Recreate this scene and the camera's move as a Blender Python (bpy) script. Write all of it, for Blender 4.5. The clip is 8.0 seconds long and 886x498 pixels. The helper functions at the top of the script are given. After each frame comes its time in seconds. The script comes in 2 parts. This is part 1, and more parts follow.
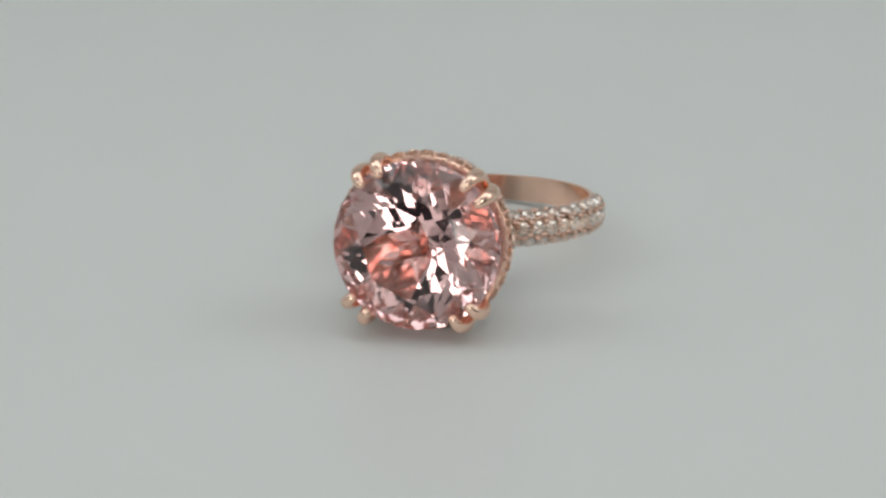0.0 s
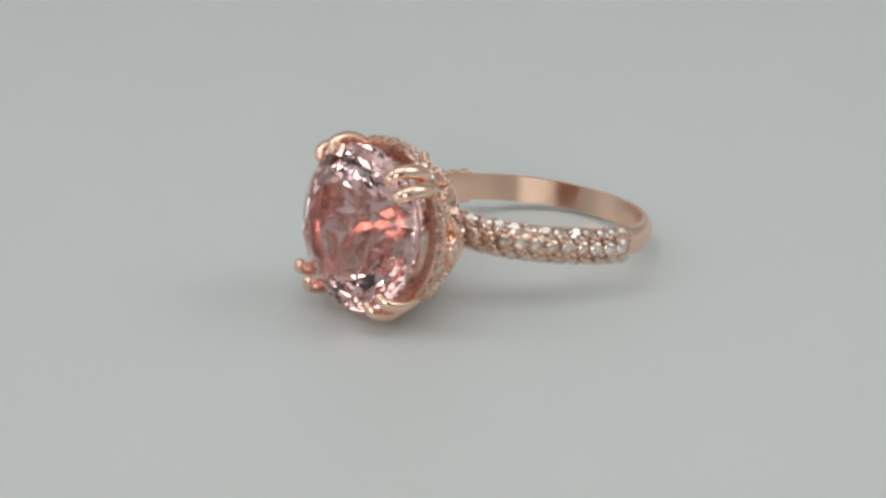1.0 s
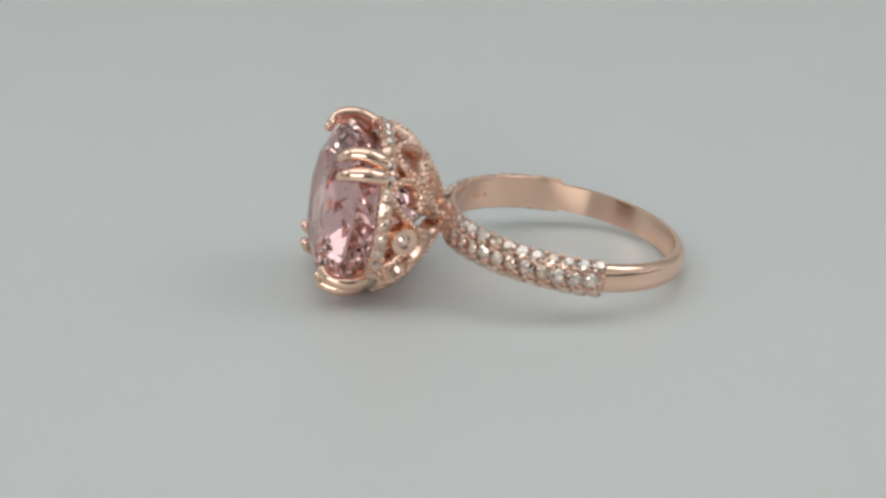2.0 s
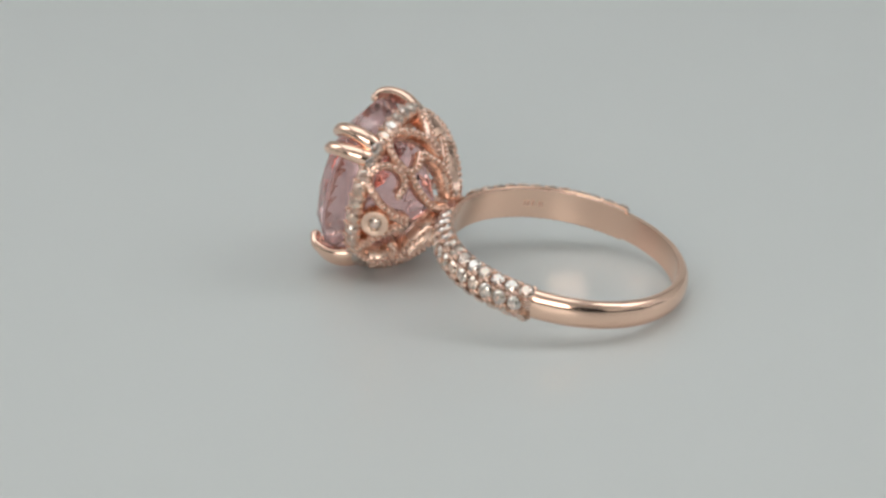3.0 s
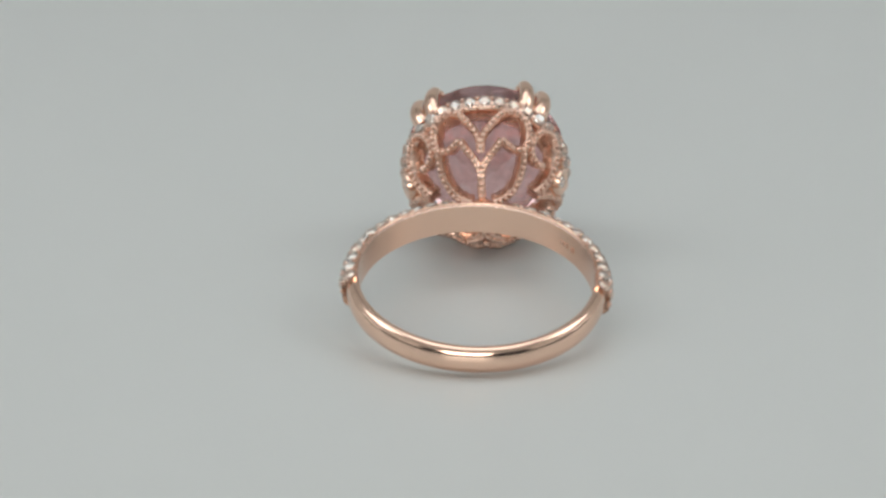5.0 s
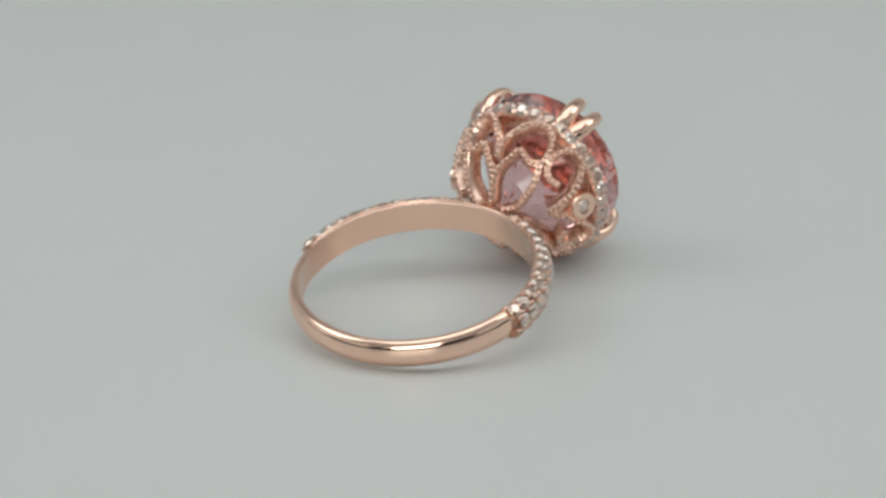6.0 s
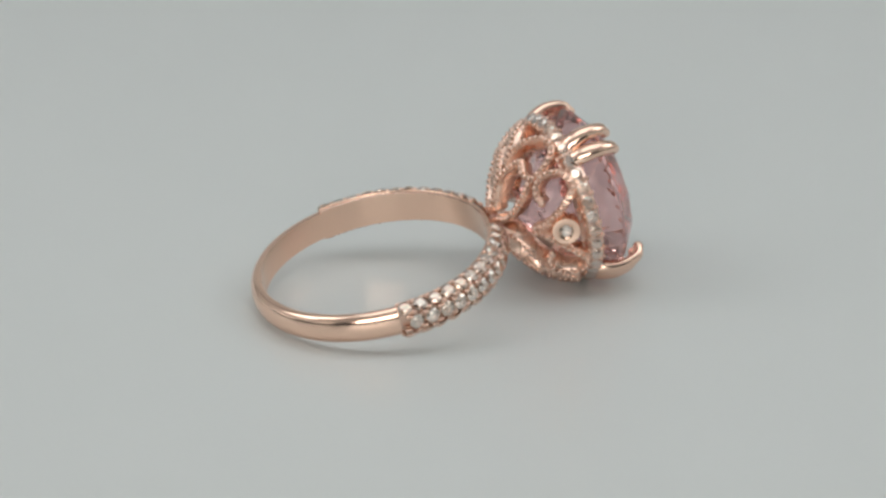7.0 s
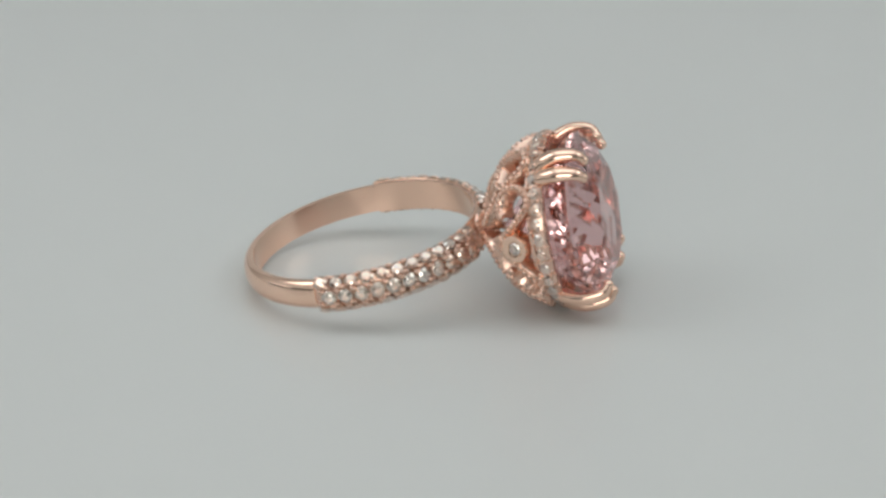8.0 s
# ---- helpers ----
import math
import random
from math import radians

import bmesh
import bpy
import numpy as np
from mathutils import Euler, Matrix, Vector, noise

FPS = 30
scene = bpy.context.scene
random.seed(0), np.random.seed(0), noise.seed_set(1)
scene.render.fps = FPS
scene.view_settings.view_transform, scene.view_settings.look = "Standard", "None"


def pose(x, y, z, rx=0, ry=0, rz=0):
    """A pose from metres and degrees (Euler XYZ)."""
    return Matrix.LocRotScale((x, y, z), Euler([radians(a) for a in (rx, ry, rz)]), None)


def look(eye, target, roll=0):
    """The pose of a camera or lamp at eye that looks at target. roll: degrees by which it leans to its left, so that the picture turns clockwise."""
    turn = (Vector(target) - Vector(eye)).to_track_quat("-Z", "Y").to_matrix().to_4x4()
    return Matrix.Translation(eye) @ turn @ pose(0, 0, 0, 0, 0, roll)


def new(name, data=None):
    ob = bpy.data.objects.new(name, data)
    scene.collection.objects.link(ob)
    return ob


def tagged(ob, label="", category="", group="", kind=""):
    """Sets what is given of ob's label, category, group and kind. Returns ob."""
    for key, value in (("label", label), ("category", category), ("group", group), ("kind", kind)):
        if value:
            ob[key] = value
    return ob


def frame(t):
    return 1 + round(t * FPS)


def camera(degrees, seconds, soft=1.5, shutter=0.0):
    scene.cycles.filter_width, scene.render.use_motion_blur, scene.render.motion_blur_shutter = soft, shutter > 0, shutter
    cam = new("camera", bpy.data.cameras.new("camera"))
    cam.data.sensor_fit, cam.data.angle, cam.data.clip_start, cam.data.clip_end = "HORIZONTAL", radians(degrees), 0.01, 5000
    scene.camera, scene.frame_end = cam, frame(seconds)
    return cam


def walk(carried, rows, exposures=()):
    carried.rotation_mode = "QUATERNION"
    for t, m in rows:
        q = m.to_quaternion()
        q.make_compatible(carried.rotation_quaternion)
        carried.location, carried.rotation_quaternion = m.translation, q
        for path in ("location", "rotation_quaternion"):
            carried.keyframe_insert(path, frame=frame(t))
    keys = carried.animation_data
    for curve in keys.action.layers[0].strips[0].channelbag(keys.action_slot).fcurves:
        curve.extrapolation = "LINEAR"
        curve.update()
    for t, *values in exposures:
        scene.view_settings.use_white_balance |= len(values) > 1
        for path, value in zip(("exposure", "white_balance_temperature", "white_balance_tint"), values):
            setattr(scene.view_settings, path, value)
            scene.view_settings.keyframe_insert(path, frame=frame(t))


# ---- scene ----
# The unit of the ring's own drawing is the inner radius of its band.
UNIT = 0.0084
SPAN = 0.18377            # metres from the lens to the turning axis

# ---- camera: stands still, looks down on the table ----
cam = camera(20.251, 8.0, soft=2.7)
TILT, PAN, TABLE_DROP = radians(23.426), radians(0.592), 0.0144
EYE = Vector((0, -math.cos(TILT), math.sin(TILT) + TABLE_DROP)) * SPAN
AIM = Matrix.Rotation(PAN, 3, "Z") @ Vector((0, math.cos(TILT), -math.sin(TILT)))
walk(cam, [(0.0, look(EYE, EYE + AIM, -0.644)), (8.0, look(EYE, EYE + AIM, -0.644))])

# ---- light: an assumed, unseen white tent with soft lamps above and beside, open towards a dim room ----
world = bpy.data.worlds.new("dim_room")
scene.world = world
world.use_nodes = True
world.node_tree.nodes["Background"].inputs[0].default_value = (0.80, 0.90, 1.0, 1)
world.node_tree.nodes["Background"].inputs[1].default_value = 0.02
scene.view_settings.exposure = 0.0
scene.cycles.max_bounces, scene.cycles.transmission_bounces, scene.cycles.glossy_bounces = 24, 24, 12


def area_lamp(name, eye, target, size, size_y, watts, colour):
    data = bpy.data.lights.new(name, "AREA")
    data.shape, data.size, data.size_y, data.energy, data.color = "RECTANGLE", size, size_y, watts, colour
    ob = new(name, data)
    ob.matrix_world = look(eye, target)
    return ob


LAMP_TINT = (0.955, 1.0, 1.02)
area_lamp("top_softbox", (0, -0.005, 0.24), (0, -0.005, 0), 0.21, 0.21, 0.151, LAMP_TINT)
# The pair at the sides is assumed, added for fill and sparkle.
area_lamp("side_fill_lamp", (-0.29, 0.0, 0.20), (0, 0.0, 0.03), 0.16, 0.36, 0.37, LAMP_TINT)
area_lamp("side_fill_lamp", (0.29, 0.0, 0.20), (0, 0.0, 0.03), 0.16, 0.36, 0.37, LAMP_TINT)
area_lamp("room_lamp", (-0.06, -0.50, 0.19), (0, 0.0, 0.01), 0.34, 0.17, 0.86, (0.99, 0.97, 0.91))


# ---- materials ----
def material(name, colour, rough, metal=0.0):
    m = bpy.data.materials.new(name)
    m.use_nodes = True
    b = m.node_tree.nodes["Principled BSDF"]
    b.inputs["Base Color"].default_value = (*colour, 1)
    b.inputs["Roughness"].default_value = rough
    b.inputs["Metallic"].default_value = metal
    return m, m.node_tree, b


def add_noise(tree, scale, detail=3.0):
    co = tree.nodes.new("ShaderNodeTexCoord")
    n = tree.nodes.new("ShaderNodeTexNoise")
    n.inputs["Scale"].default_value = scale
    n.inputs["Detail"].default_value = detail
    tree.links.new(co.outputs["Object"], n.inputs["Vector"])
    return n


def add_range(tree, source, low, high):
    r = tree.nodes.new("ShaderNodeMapRange")
    r.inputs["To Min"].default_value, r.inputs["To Max"].default_value = low, high
    tree.links.new(source, r.inputs["Value"])
    return r.outputs["Result"]


def add_bump(tree, shader, source, strength, distance):
    b = tree.nodes.new("ShaderNodeBump")
    b.inputs["Strength"].default_value, b.inputs["Distance"].default_value = strength, distance
    tree.links.new(source, b.inputs["Height"])
    tree.links.new(b.outputs["Normal"], shader.inputs["Normal"])


def rose_gold(name, low, high, colour=(0.95, 0.66, 0.515)):
    """Polished rose gold with fine wear in its gloss."""
    m, tree, b = material(name, colour, low, 1.0)
    wear = add_noise(tree, 900.0)
    tree.links.new(add_range(tree, wear.outputs["Fac"], low, high), b.inputs["Roughness"])
    fine = add_noise(tree, 5000.0)
    add_bump(tree, b, fine.outputs["Fac"], 0.05, 0.00002)
    return m


def pink_stone():
    m, tree, b = material("pink_morganite", (0.82, 0.53, 0.532), 0.0)
    b.inputs["Transmission Weight"].default_value = 1.0
    b.inputs["IOR"].default_value = 1.59
    return m


def white_stone():
    """Small brilliants: part clear, part added gloss for the mirror-like flash of their facets, each tinted warm at
    random for the gold they reflect.
    """
    m, tree, b = material("white_brilliant", (1, 1, 1), 0.02)
    b.inputs["Transmission Weight"].default_value = 1.0
    b.inputs["IOR"].default_value = 1.9
    info = tree.nodes.new("ShaderNodeObjectInfo")
    ramp = tree.nodes.new("ShaderNodeValToRGB")
    ramp.color_ramp.elements[0].color = (1.0, 0.83, 0.70, 1)
    ramp.color_ramp.elements[1].color = (1.0, 0.96, 0.92, 1)
    tree.links.new(info.outputs["Random"], ramp.inputs["Fac"])
    tree.links.new(ramp.outputs["Color"], b.inputs["Base Color"])
    flash = tree.nodes.new("ShaderNodeBsdfGlossy")
    flash.inputs["Roughness"].default_value = 0.20
    tree.links.new(ramp.outputs["Color"], flash.inputs["Color"])
    mix = tree.nodes.new("ShaderNodeMixShader")
    mix.inputs[0].default_value = 0.46
    tree.links.new(b.outputs[0], mix.inputs[1])
    tree.links.new(flash.outputs[0], mix.inputs[2])
    tree.links.new(mix.outputs[0], tree.nodes["Material Output"].inputs["Surface"])
    return m


POLISHED = rose_gold("polished_rose_gold", 0.11, 0.20)
SATIN = rose_gold("satin_rose_gold", 0.12, 0.20)
# Same alloy, rougher; its colour is darkened for the shade inside the gallery.
GRAINED_SHADED = rose_gold("beaded_rose_gold_shaded", 0.20, 0.34, (0.79, 0.555, 0.45))
PINK_STONE = pink_stone()
WHITE_STONE = white_stone()
DARK_MARK, _, _ = material("stamped_gold", (0.80, 0.55, 0.44), 0.40, 1.0)


def paper_material():
    m, tree, b = material("pale_card", (0.63, 0.64, 0.625), 0.33)
    n = add_noise(tree, 14.0, 4.0)
    ramp = tree.nodes.new("ShaderNodeValToRGB")
    ramp.color_ramp.elements[0].color = (0.608, 0.624, 0.610, 1)
    ramp.color_ramp.elements[1].color = (0.636, 0.645, 0.634, 1)
    tree.links.new(n.outputs["Fac"], ramp.inputs["Fac"])
    tree.links.new(ramp.outputs["Color"], b.inputs["Base Color"])
    g = add_noise(tree, 1500.0, 2.0)
    add_bump(tree, b, g.outputs["Fac"], 0.04, 0.00005)
    return m


CARD = paper_material()
CLOTH, _, _ = material("white_bounce_cloth", (0.88, 0.88, 0.87), 0.9)


# ---- mesh helpers ----
def mesh_of(name, bm, mat, smooth):
    bmesh.ops.recalc_face_normals(bm, faces=bm.faces)
    me = bpy.data.meshes.new(name)
    for f in bm.faces:
        f.smooth = smooth
    for e in bm.edges:
        e.smooth = e.calc_face_angle(0.0) < radians(50)
    bm.to_mesh(me)
    bm.free()
    me.materials.append(mat)
    return me


def part(name, bm, mat, parent, label="", smooth=True):
    ob = new(name, mesh_of(name, bm, mat, smooth))
    ob.parent = parent
    return tagged(ob, label)


def box(bm, low, high):
    made = bmesh.ops.create_cube(bm, size=1.0)["verts"]
    for v in made:
        v.co = [l + (c + 0.5) * (h - l) for c, l, h in zip(v.co, low, high)]


def spline(points, steps=12):
    """A smooth line through a few points (centripetal-like Catmull-Rom)."""
    pts = [Vector(p) for p in points]
    pts = [2 * pts[0] - pts[1]] + pts + [2 * pts[-1] - pts[-2]]
    out = []
    for a, b, c, d in zip(pts, pts[1:], pts[2:], pts[3:]):
        for i in range(steps):
            t = i / steps
            out.append(0.5 * (2 * b + (c - a) * t + (2 * a - 5 * b + 4 * c - d) * t * t + (3 * b - a - 3 * c + d) * t ** 3))
    return out + [pts[-2]]


def sweep(bm, path, normals, section, to, taper=None):
    """Sweeps a closed section (side, out) along a path; closed with caps."""
    rings = []
    for i, (p, n) in enumerate(zip(path, normals)):
        d = (path[min(i + 1, len(path) - 1)] - path[max(i - 1, 0)]).normalized()
        n = (n - d * n.dot(d)).normalized()
        s = d.cross(n)
        k = taper[i] if taper else 1.0
        rings.append([bm.verts.new(to @ (p + s * (a * k) + n * (b * k))) for a, b in section])
    m = len(section)
    for r0, r1 in zip(rings, rings[1:]):
        for i in range(m):
            bm.faces.new((r0[i], r0[(i + 1) % m], r1[(i + 1) % m], r1[i]))
    bm.faces.new(rings[0][::-1])
    bm.faces.new(rings[-1])


def ball(bm, centre, radius, to, detail=1):
    made = bmesh.ops.create_icosphere(bm, subdivisions=detail, radius=radius)["verts"]
    m = to @ Matrix.Translation(centre)
    for v in made:
        v.co = m @ v.co


def circle_section(radius, count):
    return [(radius * math.cos(2 * math.pi * i / count), radius * math.sin(2 * math.pi * i / count)) for i in range(count)]


# ---- the assumed tent and the table ----
def build_surround():
    bm = bmesh.new()
    box(bm, (-0.6, -0.7, -0.004), (0.6, 0.46, 0.0))
    ob = new("ground", mesh_of("ground", bm, CARD, False))
    tagged(ob, "smooth pale grey-white card tabletop, evenly lit", "tabletop", kind="structure")
    # Unseen panels, added to bounce light; their gaps make the dark reflections.
    for name, a, b in (("wall_left", (-0.31, 0.06, 0.0), (-0.30, 0.34, 0.42)), ("wall_right", (0.30, 0.06, 0.0), (0.31, 0.34, 0.42)),
                       ("wall_left_flap", (-0.31, -0.32, 0.05), (-0.30, 0.058, 0.42)), ("wall_right_flap", (0.30, -0.32, 0.05), (0.31, 0.058, 0.42)),
                       ("wall_back", (-0.31, 0.342, 0.0), (0.31, 0.352, 0.42)),
                       ("wall_front", (-0.31, -0.332, 0.185), (0.31, -0.322, 0.42)),
                       ("ceiling", (-0.31, -0.332, 0.422), (0.31, 0.352, 0.432))):
        bm = bmesh.new()
        box(bm, a, b)
        tagged(new(name, mesh_of(name, bm, CLOTH, False)), "unseen plain white cloth panel, assumed, bounces light onto the ring", "tent wall", kind="structure")


build_surround()

# ---- the ring ----
# Its own axes: x across the band, y from the finger hole to the head, z along the finger.
def ring_frame():
    n = Vector((0.07266, -0.19355, 1)).normalized()
    turn = radians(11.2)
    y = Vector((-math.sin(turn), math.cos(turn), 0))
    y = (y - n * y.dot(n)).normalized()
    x = y.cross(n)
    m = Matrix((x, y, n)).transposed().to_4x4()
    centre = Vector((0.01291, -0.03854, 0.00194 + TABLE_DROP)) * SPAN
    return Matrix.Translation(centre) @ m @ Matrix.Scale(UNIT, 4)


LAY = ring_frame()
HEAD_MID, HEAD_TWIST = 0.03, radians(-4.3)
HEAD = LAY @ Matrix.Translation((0.015, 0, HEAD_MID)) @ Matrix.Rotation(HEAD_TWIST, 4, "Y")
# The stone and its halo sit a little askew on the gallery.
CROWN = HEAD @ Matrix.Translation((0.0, 1.825, 0)) @ Matrix.Rotation(radians(1.5), 4, "Z") @ Matrix.Rotation(radians(0.5), 4, "X") @ Matrix.Translation((0, -1.8, 0))
ring = tagged(new("ring"), "rose gold ring with large pink gemstone, lying on white card", "ring")

PAVE_END = radians(99)


def band_point(angle, radius, z):
    return Vector((math.sin(angle) * radius, math.cos(angle) * radius, z))


def band_mesh(start, stop, half, waist, thick, count, shape):
    """A stretch of the band: flat inside, domed outside, its half width easing to waist in the middle of the stretch."""
    bm = bmesh.new()
    rings = []
    for i in range(count + 1):
        a = start + (stop - start) * i / count
        ease = math.sin(math.pi * i / count) ** 1.5
        wide = half + (waist - half) * ease
        row = [bm.verts.new(LAY @ band_point(a, 1.0 + dr * thick, dz * wide)) for dz, dr in shape]
        rings.append(row)
    m = len(shape)
    for r0, r1 in zip(rings, rings[1:]):
        for i in range(m):
            bm.faces.new((r0[i], r0[(i + 1) % m], r1[(i + 1) % m], r1[i]))
    bm.faces.index_update()
    for f in bm.faces:
        f.material_index = 1 if f.index % m == 0 else 0
    bm.faces.new(rings[0])
    bm.faces.new(rings[-1])
    return bm


def dome(count, low):
    pts = [(-0.94, 0.0), (0.94, 0.0)]
    for i in range(count + 1):
        a = math.pi * i / count
        pts.append((math.cos(a), low + (1 - low) * math.sin(a)))
    return pts


shank = part("shank", band_mesh(PAVE_END, 2 * math.pi - PAVE_END, 0.130, 0.124, 0.105, 96, dome(12, 0.25)), POLISHED, ring, "plain polished rose gold shank")
shoulder = part("shoulder", band_mesh(-PAVE_END, PAVE_END, 0.145, 0.145, 0.092, 96, dome(12, 0.2)), GRAINED_SHADED, ring, "rose gold shoulders set with small white stones")


def round_stone(count, radius, table, crown, depth):
    """A small round brilliant, its girdle in the plane z = 0, its table up."""
    bm = bmesh.new()
    for r, z, n, off in ((table, crown, count, 0.0), (0.5 * (table + radius) * 1.04, crown * 0.55, count, 0.5), (radius, 0.0, count * 2, 0.0),
                         (radius * 0.99, -0.03 * radius, count * 2, 0.0), (0.02 * radius, -depth, 4, 0.0)):
        for i in range(n):
            a = 2 * math.pi * (i + off) / n
            bm.verts.new((r * math.cos(a), r * math.sin(a), z))
    bmesh.ops.convex_hull(bm, input=bm.verts)
    return bm


SMALL = round_stone(8, 1.0, 0.56, 0.36, 0.62)
SMALL_MESH = mesh_of("small_stone", SMALL, WHITE_STONE, False)


def set_stone(name, place, out, size, parent, to, spin):
    ob = new(name, SMALL_MESH)
    ob.parent = parent
    q = out.to_track_quat("Z", "Y").to_matrix().to_4x4()
    lean = Euler((random.gauss(0, 0.07), random.gauss(0, 0.07), 0)).to_matrix().to_4x4()
    ob.matrix_local = to @ Matrix.Translation(place) @ q @ lean @ Matrix.Rotation(spin, 4, "Z") @ Matrix.Scale(size * random.uniform(0.95, 1.03), 4)
    return ob


for piece in (shank, shoulder):
    piece.data.materials.append(SATIN)


def build_pave():
    beads = bmesh.new()
    for side in (-1, 1):
        for row, (lean, size, shift) in enumerate(((0.0, 0.070, 0.0), (-1.0, 0.066, 0.5), (1.0, 0.066, 0.5))):
            count = 12
            for i in range(count):
                a = side * (radians(13) + (PAVE_END - radians(16)) * (i + shift) / (count - 0.4))
                if abs(a) > PAVE_END - 0.04:
                    continue
                out = (band_point(a, math.cos(lean), math.sin(lean))).normalized()
                place = band_point(a, 1.0 + 0.027 + 0.108 * math.cos(lean), 0.145 * math.sin(lean))
                set_stone("pave_stone", place + out * 0.004, out, size, shoulder, LAY, random.uniform(0, 6))
                step = (PAVE_END - radians(16)) / (count - 0.4)
                for da, dl in ((0.5, 0.42), (0.5, -0.42), (0.18, 0.62), (-0.18, -0.62)):
                    b, l = a + da * step, lean + dl
                    if abs(l) > 1.5 or abs(b) > PAVE_END - 0.03:
                        continue
                    q = band_point(b, 1.0 + 0.027 + 0.118 * math.cos(l), 0.152 * math.sin(l))
                    ball(beads, q, 0.023, LAY, 1)
    tagged(part("bead_setting", beads, GRAINED_SHADED, shoulder, "tiny rose gold beads that hold the stones"), kind="stuff")
    for edge in (-1, 1):
        rail = bmesh.new()
        path = [band_point(-PAVE_END + 2 * PAVE_END * i / 80, 1.03, 0.141 * edge) for i in range(81)]
        sweep(rail, path, [Vector((0, 0, 1))] * 81, circle_section(0.015, 8), LAY)
        part("edge_rail", rail, POLISHED, shoulder)


build_pave()


def build_hallmark():
    """Worn stamped marks on the inside of the band."""
    for a, wide, z in ((0.79, 0.010, 0.0), (0.825, 0.022, 0.0), (0.87, 0.022, 0.0), (0.93, 0.010, -0.005), (0.955, 0.018, -0.005)):
        bm = bmesh.new()
        box(bm, (-wide / 2, -0.003, -0.024), (wide / 2, 0.003, 0.024))
        m = LAY @ Matrix.Translation(band_point(a, 0.998, z)) @ Matrix.Rotation(-a, 4, "Z")
        bmesh.ops.transform(bm, matrix=m, verts=bm.verts)
        part("stamped_mark", bm, DARK_MARK, shoulder, "worn stamped mark", False)


build_hallmark()

# ---- the head: gallery, halo, prongs and the large stone ----
BOWL = [(0.0, 1.11), (0.12, 1.132), (0.27, 1.19), (0.42, 1.275), (0.56, 1.39), (0.65, 1.488), (0.70, 1.577), (0.722, 1.645), (0.735, 1.72)]


def bowl_height(rho):
    for (r0, y0), (r1, y1) in zip(BOWL, BOWL[1:]):
        if rho <= r1:
            return y0 + (y1 - y0) * (rho - r0) / (r1 - r0)
    return BOWL[-1][1]


def bowl_point(x, z):
    return Vector((x, bowl_height(math.hypot(x, z)), z))


def bowl_normal(x, z):
    rho = max(math.hypot(x, z), 1e-4)
    slope = (bowl_height(rho + 0.04) - bowl_height(max(rho - 0.04, 0))) / 0.08
    return Vector((slope * x / rho, -1, slope * z / rho)).normalized()


LOBE = [(0.0, 0.47), (0.02, 0.57), (0.08, 0.635), (0.16, 0.678), (0.245, 0.678), (0.34, 0.64), (0.41, 0.58), (0.432, 0.515), (0.415, 0.45), (0.385, 0.432), (0.30, 0.452), (0.235, 0.505), (0.185, 0.545)]
STEM = [(0.185, 0.545), (0.135, 0.488), (0.06, 0.423), (0.012, 0.345), (0.0, 0.25), (0.0, 0.10)]
PETAL = [(0.385, 0.42), (0.37, 0.305), (0.33, 0.205), (0.26, 0.108), (0.18, 0.062), (0.10, 0.05)]
SCROLL = [(0.528, 0.244), (0.472, 0.313), (0.446, 0.398), (0.475, 0.466), (0.533, 0.473), (0.606, 0.404), (0.651, 0.318), (0.659, 0.221), (0.628, 0.135), (0.556, 0.060), (0.47, 0.015)]
WIRE = [(-0.024, -0.13), (0.024, -0.13), (0.034, -0.004), (0.024, 0.008), (-0.024, 0.008), (-0.034, -0.004)]


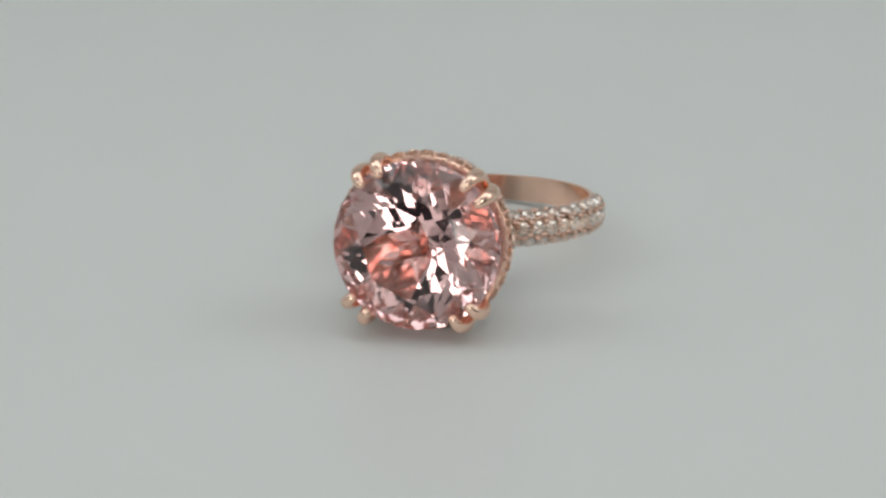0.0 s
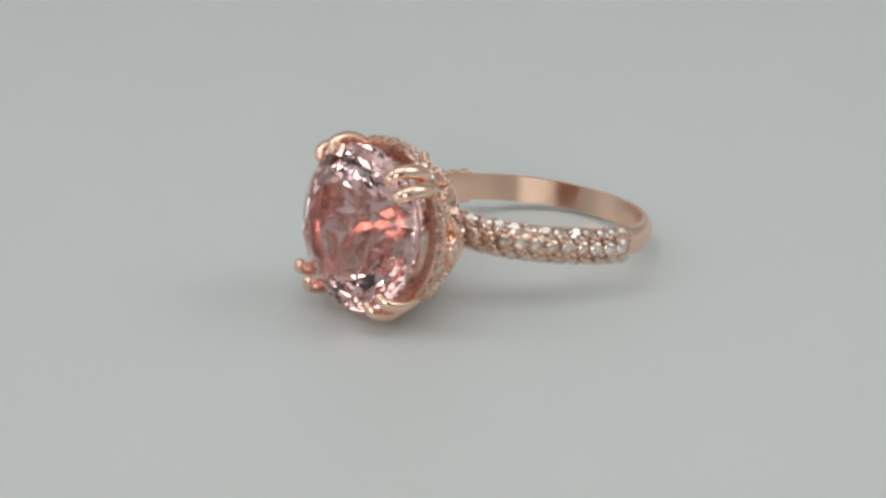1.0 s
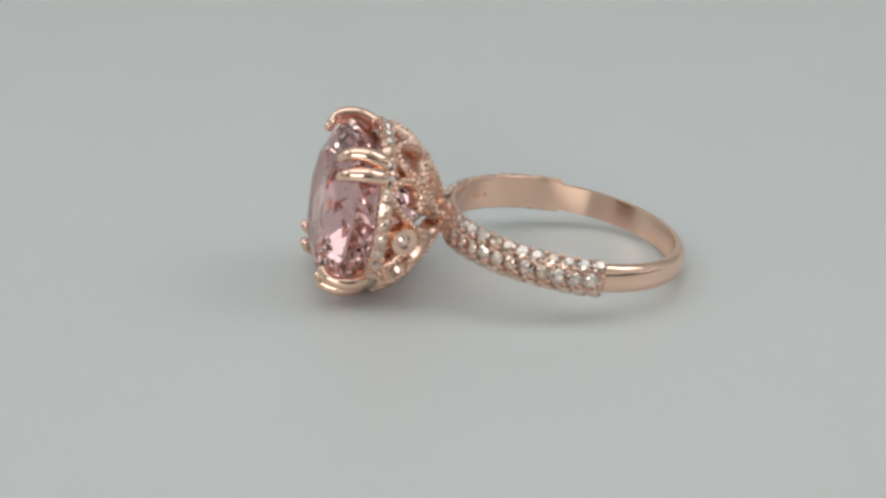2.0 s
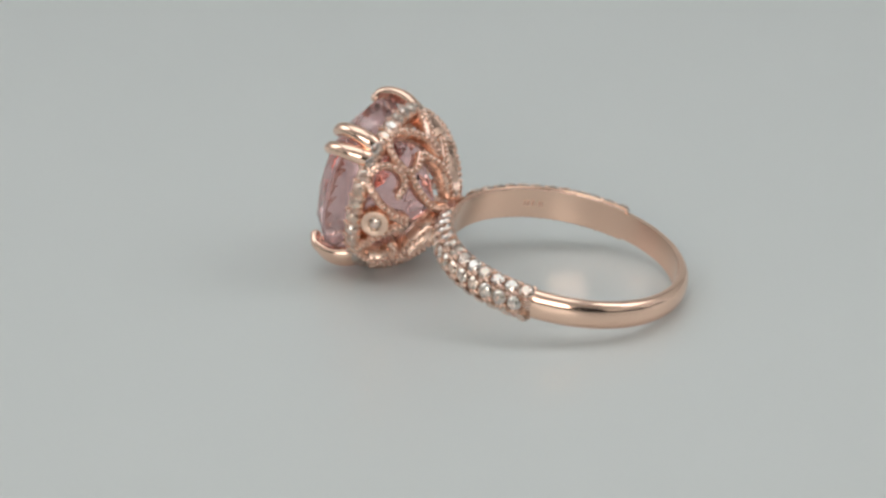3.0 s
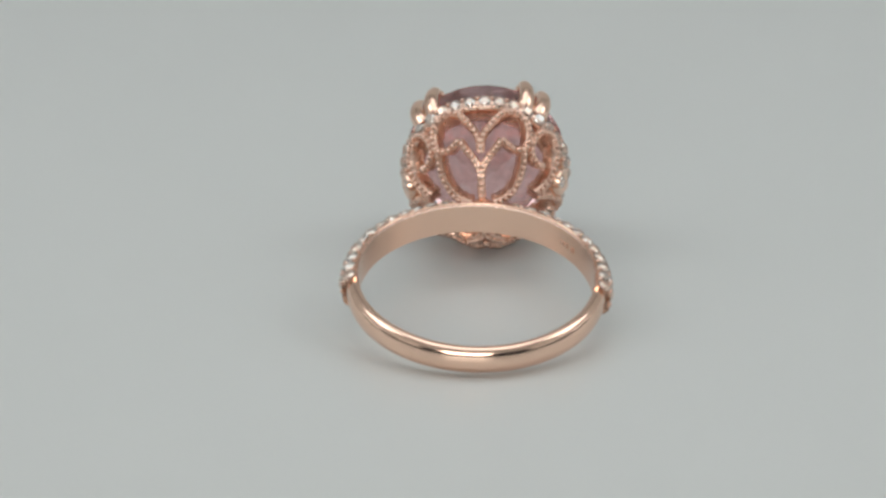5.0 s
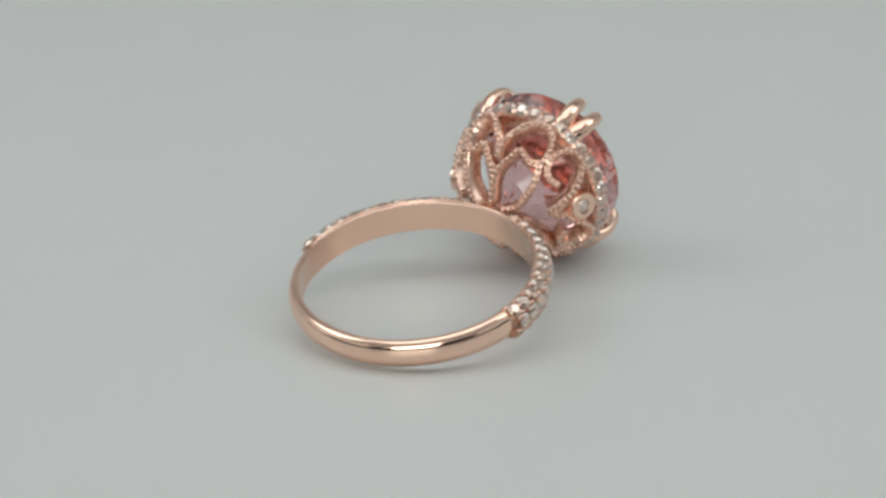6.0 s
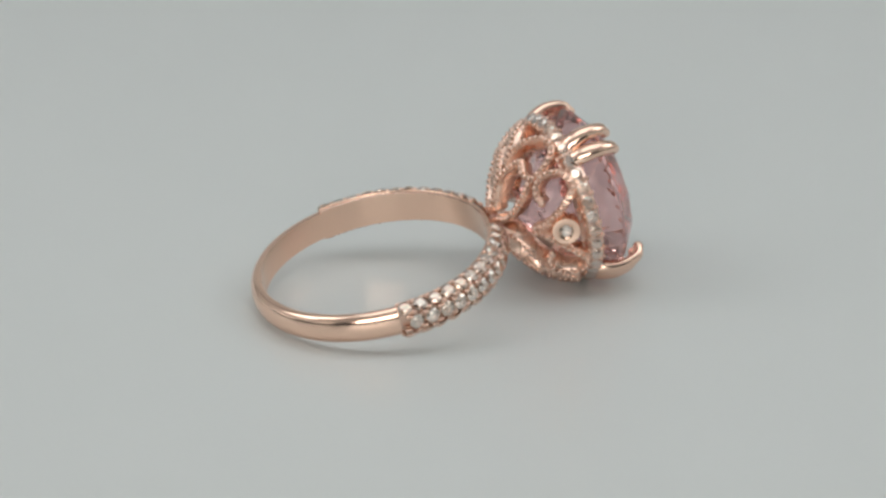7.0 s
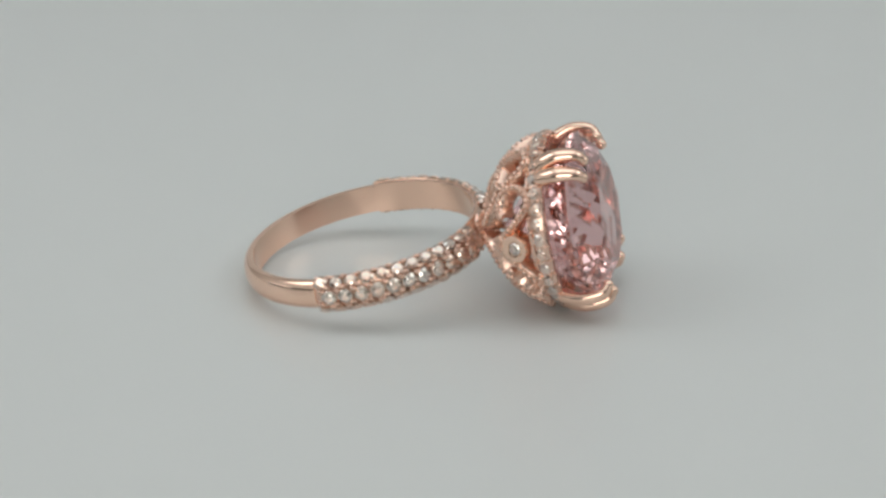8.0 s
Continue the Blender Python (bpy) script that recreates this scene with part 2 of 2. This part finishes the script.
def build_gallery():
    base = bmesh.new()
    sweep(base, [Vector((0, 1.06, 0)), Vector((0, 1.12, 0)), Vector((0, 1.16, 0))], [Vector((1, 0, 0))] * 3, circle_section(0.12, 16), HEAD, [1.2, 1.0, 0.6])
    gallery = part("gallery", base, GRAINED_SHADED, ring, "openwork rose gold scroll gallery under the stone")
    band = bmesh.new()
    prof = [(0.560, 1.688), (0.568, 1.680), (0.620, 1.672), (0.668, 1.660), (0.668, 1.700), (0.568, 1.700), (0.560, 1.694)]
    rows = [[band.verts.new(HEAD @ Vector((r * math.cos(2 * math.pi * i / 72), y, r * math.sin(2 * math.pi * i / 72)))) for r, y in prof] for i in range(72)]
    for r0, r1 in zip(rows, rows[1:] + rows[:1]):
        for i in range(len(prof)):
            band.faces.new((r0[i], r0[(i + 1) % len(prof)], r1[(i + 1) % len(prof)], r1[i]))
    part("seat_plate", band, GRAINED_SHADED, gallery, "smooth rose gold rim behind the scrolls")
    beads = bmesh.new()
    for name, line in (("heart_scroll", LOBE), ("stem", STEM), ("petal", PETAL), ("side_scroll", SCROLL)):
        for sx in (-1, 1):
            for sz in (-1, 1):
                flat = spline([(x * sx, z * sz, 0) for x, z in line])
                path = [bowl_point(p.x, p.y) for p in flat]
                normals = [bowl_normal(p.x, p.y) for p in flat]
                bm = bmesh.new()
                sweep(bm, path, normals, WIRE, HEAD)
                length = 0.0
                for i in range(len(path) - 1):
                    length += (path[i + 1] - path[i]).length
                    if length > 0.047:
                        length = 0.0
                        ball(beads, path[i] + normals[i] * 0.013, 0.0255, HEAD, 2)
                if name == "side_scroll":
                    ball(bm, path[0], 0.036, HEAD, 2)
                part(name, bm, GRAINED_SHADED, gallery)
    for side in (-1, 1):
        for sz in (-1, 1):
            flat = spline([(0.605 * side, 0.075 * sz, 0), (0.56 * side, 0.035 * sz, 0), (0.50 * side, 0.0, 0)])
            path, normals = [bowl_point(p.x, p.y) for p in flat], [bowl_normal(p.x, p.y) for p in flat]
            bm = bmesh.new()
            sweep(bm, path, normals, WIRE, HEAD)
            for i in range(2, len(path), 6):
                ball(beads, path[i] + normals[i] * 0.014, 0.022, HEAD, 1)
            part("arrow_tip", bm, GRAINED_SHADED, gallery)
    tagged(part("milgrain", beads, GRAINED_SHADED, gallery, "fine rows of tiny gold beads"), kind="stuff")
    return gallery


gallery = build_gallery()


def build_bezel(side):
    c = Vector((0.68 * side, 1.53, 0.0))
    n = (bowl_normal(c.x, c.z) + Vector((side, 0, 0)) * 0.35).normalized()
    bm = bmesh.new()
    q = n.to_track_quat("Z", "Y").to_matrix().to_4x4()
    m = HEAD @ Matrix.Translation(c) @ q
    prof = [(0.124, -0.10), (0.128, 0.0), (0.120, 0.030), (0.095, 0.036), (0.060, 0.020), (0.058, -0.10)]
    rows = [[bm.verts.new(m @ Vector((r * math.cos(2 * math.pi * i / 24), r * math.sin(2 * math.pi * i / 24), h))) for r, h in prof] for i in range(24)]
    for r0, r1 in zip(rows, rows[1:] + rows[:1]):
        for i in range(len(prof)):
            bm.faces.new((r0[i], r0[(i + 1) % len(prof)], r1[(i + 1) % len(prof)], r1[i]))
    bezel = part("bezel", bm, POLISHED, ring, "round rose gold bezel with a small white stone")
    set_stone("bezel_stone", c + n * 0.012, n, 0.064, bezel, HEAD, 0.3)


build_bezel(-1)
build_bezel(1)


def build_halo():
    bm = bmesh.new()
    prof = [(0.64, 1.785), (0.645, 1.71), (0.68, 1.655), (0.715, 1.655), (0.745, 1.69), (0.748, 1.75), (0.73, 1.785), (0.69, 1.79)]
    rows = [[bm.verts.new(CROWN @ Vector((r * math.cos(2 * math.pi * i / 72), y, r * math.sin(2 * math.pi * i / 72)))) for r, y in prof] for i in range(72)]
    for r0, r1 in zip(rows, rows[1:] + rows[:1]):
        for i in range(len(prof)):
            bm.faces.new((r0[i], r0[(i + 1) % len(prof)], r1[(i + 1) % len(prof)], r1[i]))
    halo = part("halo", bm, GRAINED_SHADED, ring, "rose gold halo set with small white stones")
    beads = bmesh.new()
    count = 35
    for i in range(count):
        a = 2 * math.pi * (i + 0.5) / count
        out = Vector((math.cos(a) * 0.88, -0.47, math.sin(a) * 0.88)).normalized()
        set_stone("halo_stone", Vector((math.cos(a) * 0.742, 1.706, math.sin(a) * 0.742)), out, 0.060, halo, CROWN, random.uniform(0, 6))
        b = a + math.pi / count
        for r, y in ((0.752, 1.752), (0.716, 1.652), (0.738, 1.785)):
            ball(beads, Vector((math.cos(b) * r, y, math.sin(b) * r)), 0.019, CROWN, 1)
    tagged(part("bead_setting", beads, GRAINED_SHADED, halo, "tiny rose gold beads between the stones"), kind="stuff")


build_halo()

PRONG = [(0.712, 1.765), (0.752, 1.83), (0.785, 1.95), (0.782, 2.08), (0.752, 2.18), (0.688, 2.225)]
CLAW_SECTION = [(0.074 * math.cos(q), 0.060 * math.sin(q)) for q in np.linspace(0, 2 * math.pi, 16, endpoint=False)]


def build_prong(angle, reach, lean):
    """A thick claw, broad where it leaves the halo, with a blunt tip bent over the stone."""
    out = Vector((math.cos(angle), 0, math.sin(angle)))
    side = Vector((-math.sin(angle), 0, math.cos(angle)))
    flat = spline([(r, 1.765 + (y - 1.765) * reach, 0) for r, y in PRONG], 6)
    last = len(flat) - 1
    path = [out * p.x + Vector((0, p.y, 0)) - side * (lean * 0.03 * (1 - i / last) ** 2) for i, p in enumerate(flat)]
    normals = [out + Vector((0, 0.3 + 1.2 * i / last, 0)) for i in range(last + 1)]
    taper = [1.15 - 0.53 * (i / last) ** 1.2 for i in range(last + 1)]
    bm = bmesh.new()
    sweep(bm, path, normals, CLAW_SECTION, CROWN, taper)
    ball(bm, path[-1] + Vector((0, -0.004, 0)), 0.050, CROWN, 2)
    part("prong", bm, POLISHED, ring)


for pair, reach in ((52, 0.80), (132, 0.79), (227, 0.79), (307, 0.88)):
    for lean in (-1, 1):
        build_prong(radians(pair + 7.4 * lean), reach, lean)


def build_gem():
    """A round brilliant with a doubled pavilion, cut as a convex body."""
    bm = bmesh.new()
    fold, wide = 8, 0.722
    rings = [(0.43, 2.205, fold, 0.0), (0.585, 2.14, fold, 0.5), (wide, 2.015, fold * 4, 0.5), (wide, 1.985, fold * 4, 0.5),
             (0.60, 1.815, fold * 2, 0.25), (0.36, 1.555, fold, 0.0), (0.17, 1.385, fold, 0.5), (0.01, 1.27, 3, 0.0)]
    for r, y, n, off in rings:
        for i in range(n):
            a = 2 * math.pi * (i + off) / n
            bm.verts.new(CROWN @ Vector((r * math.cos(a), y, r * math.sin(a))))
    bmesh.ops.convex_hull(bm, input=bm.verts)
    part("gemstone", bm, PINK_STONE, ring, "large faceted round pale pink gemstone", False)


build_gem()


# ---- what moves ----
def motions():
    rate = -33.414
    walk(ring, [(0.2 * i, pose(0, 0, 0, 0, 0, rate * (0.2 * i - 4.6))) for i in range(41)])


motions()
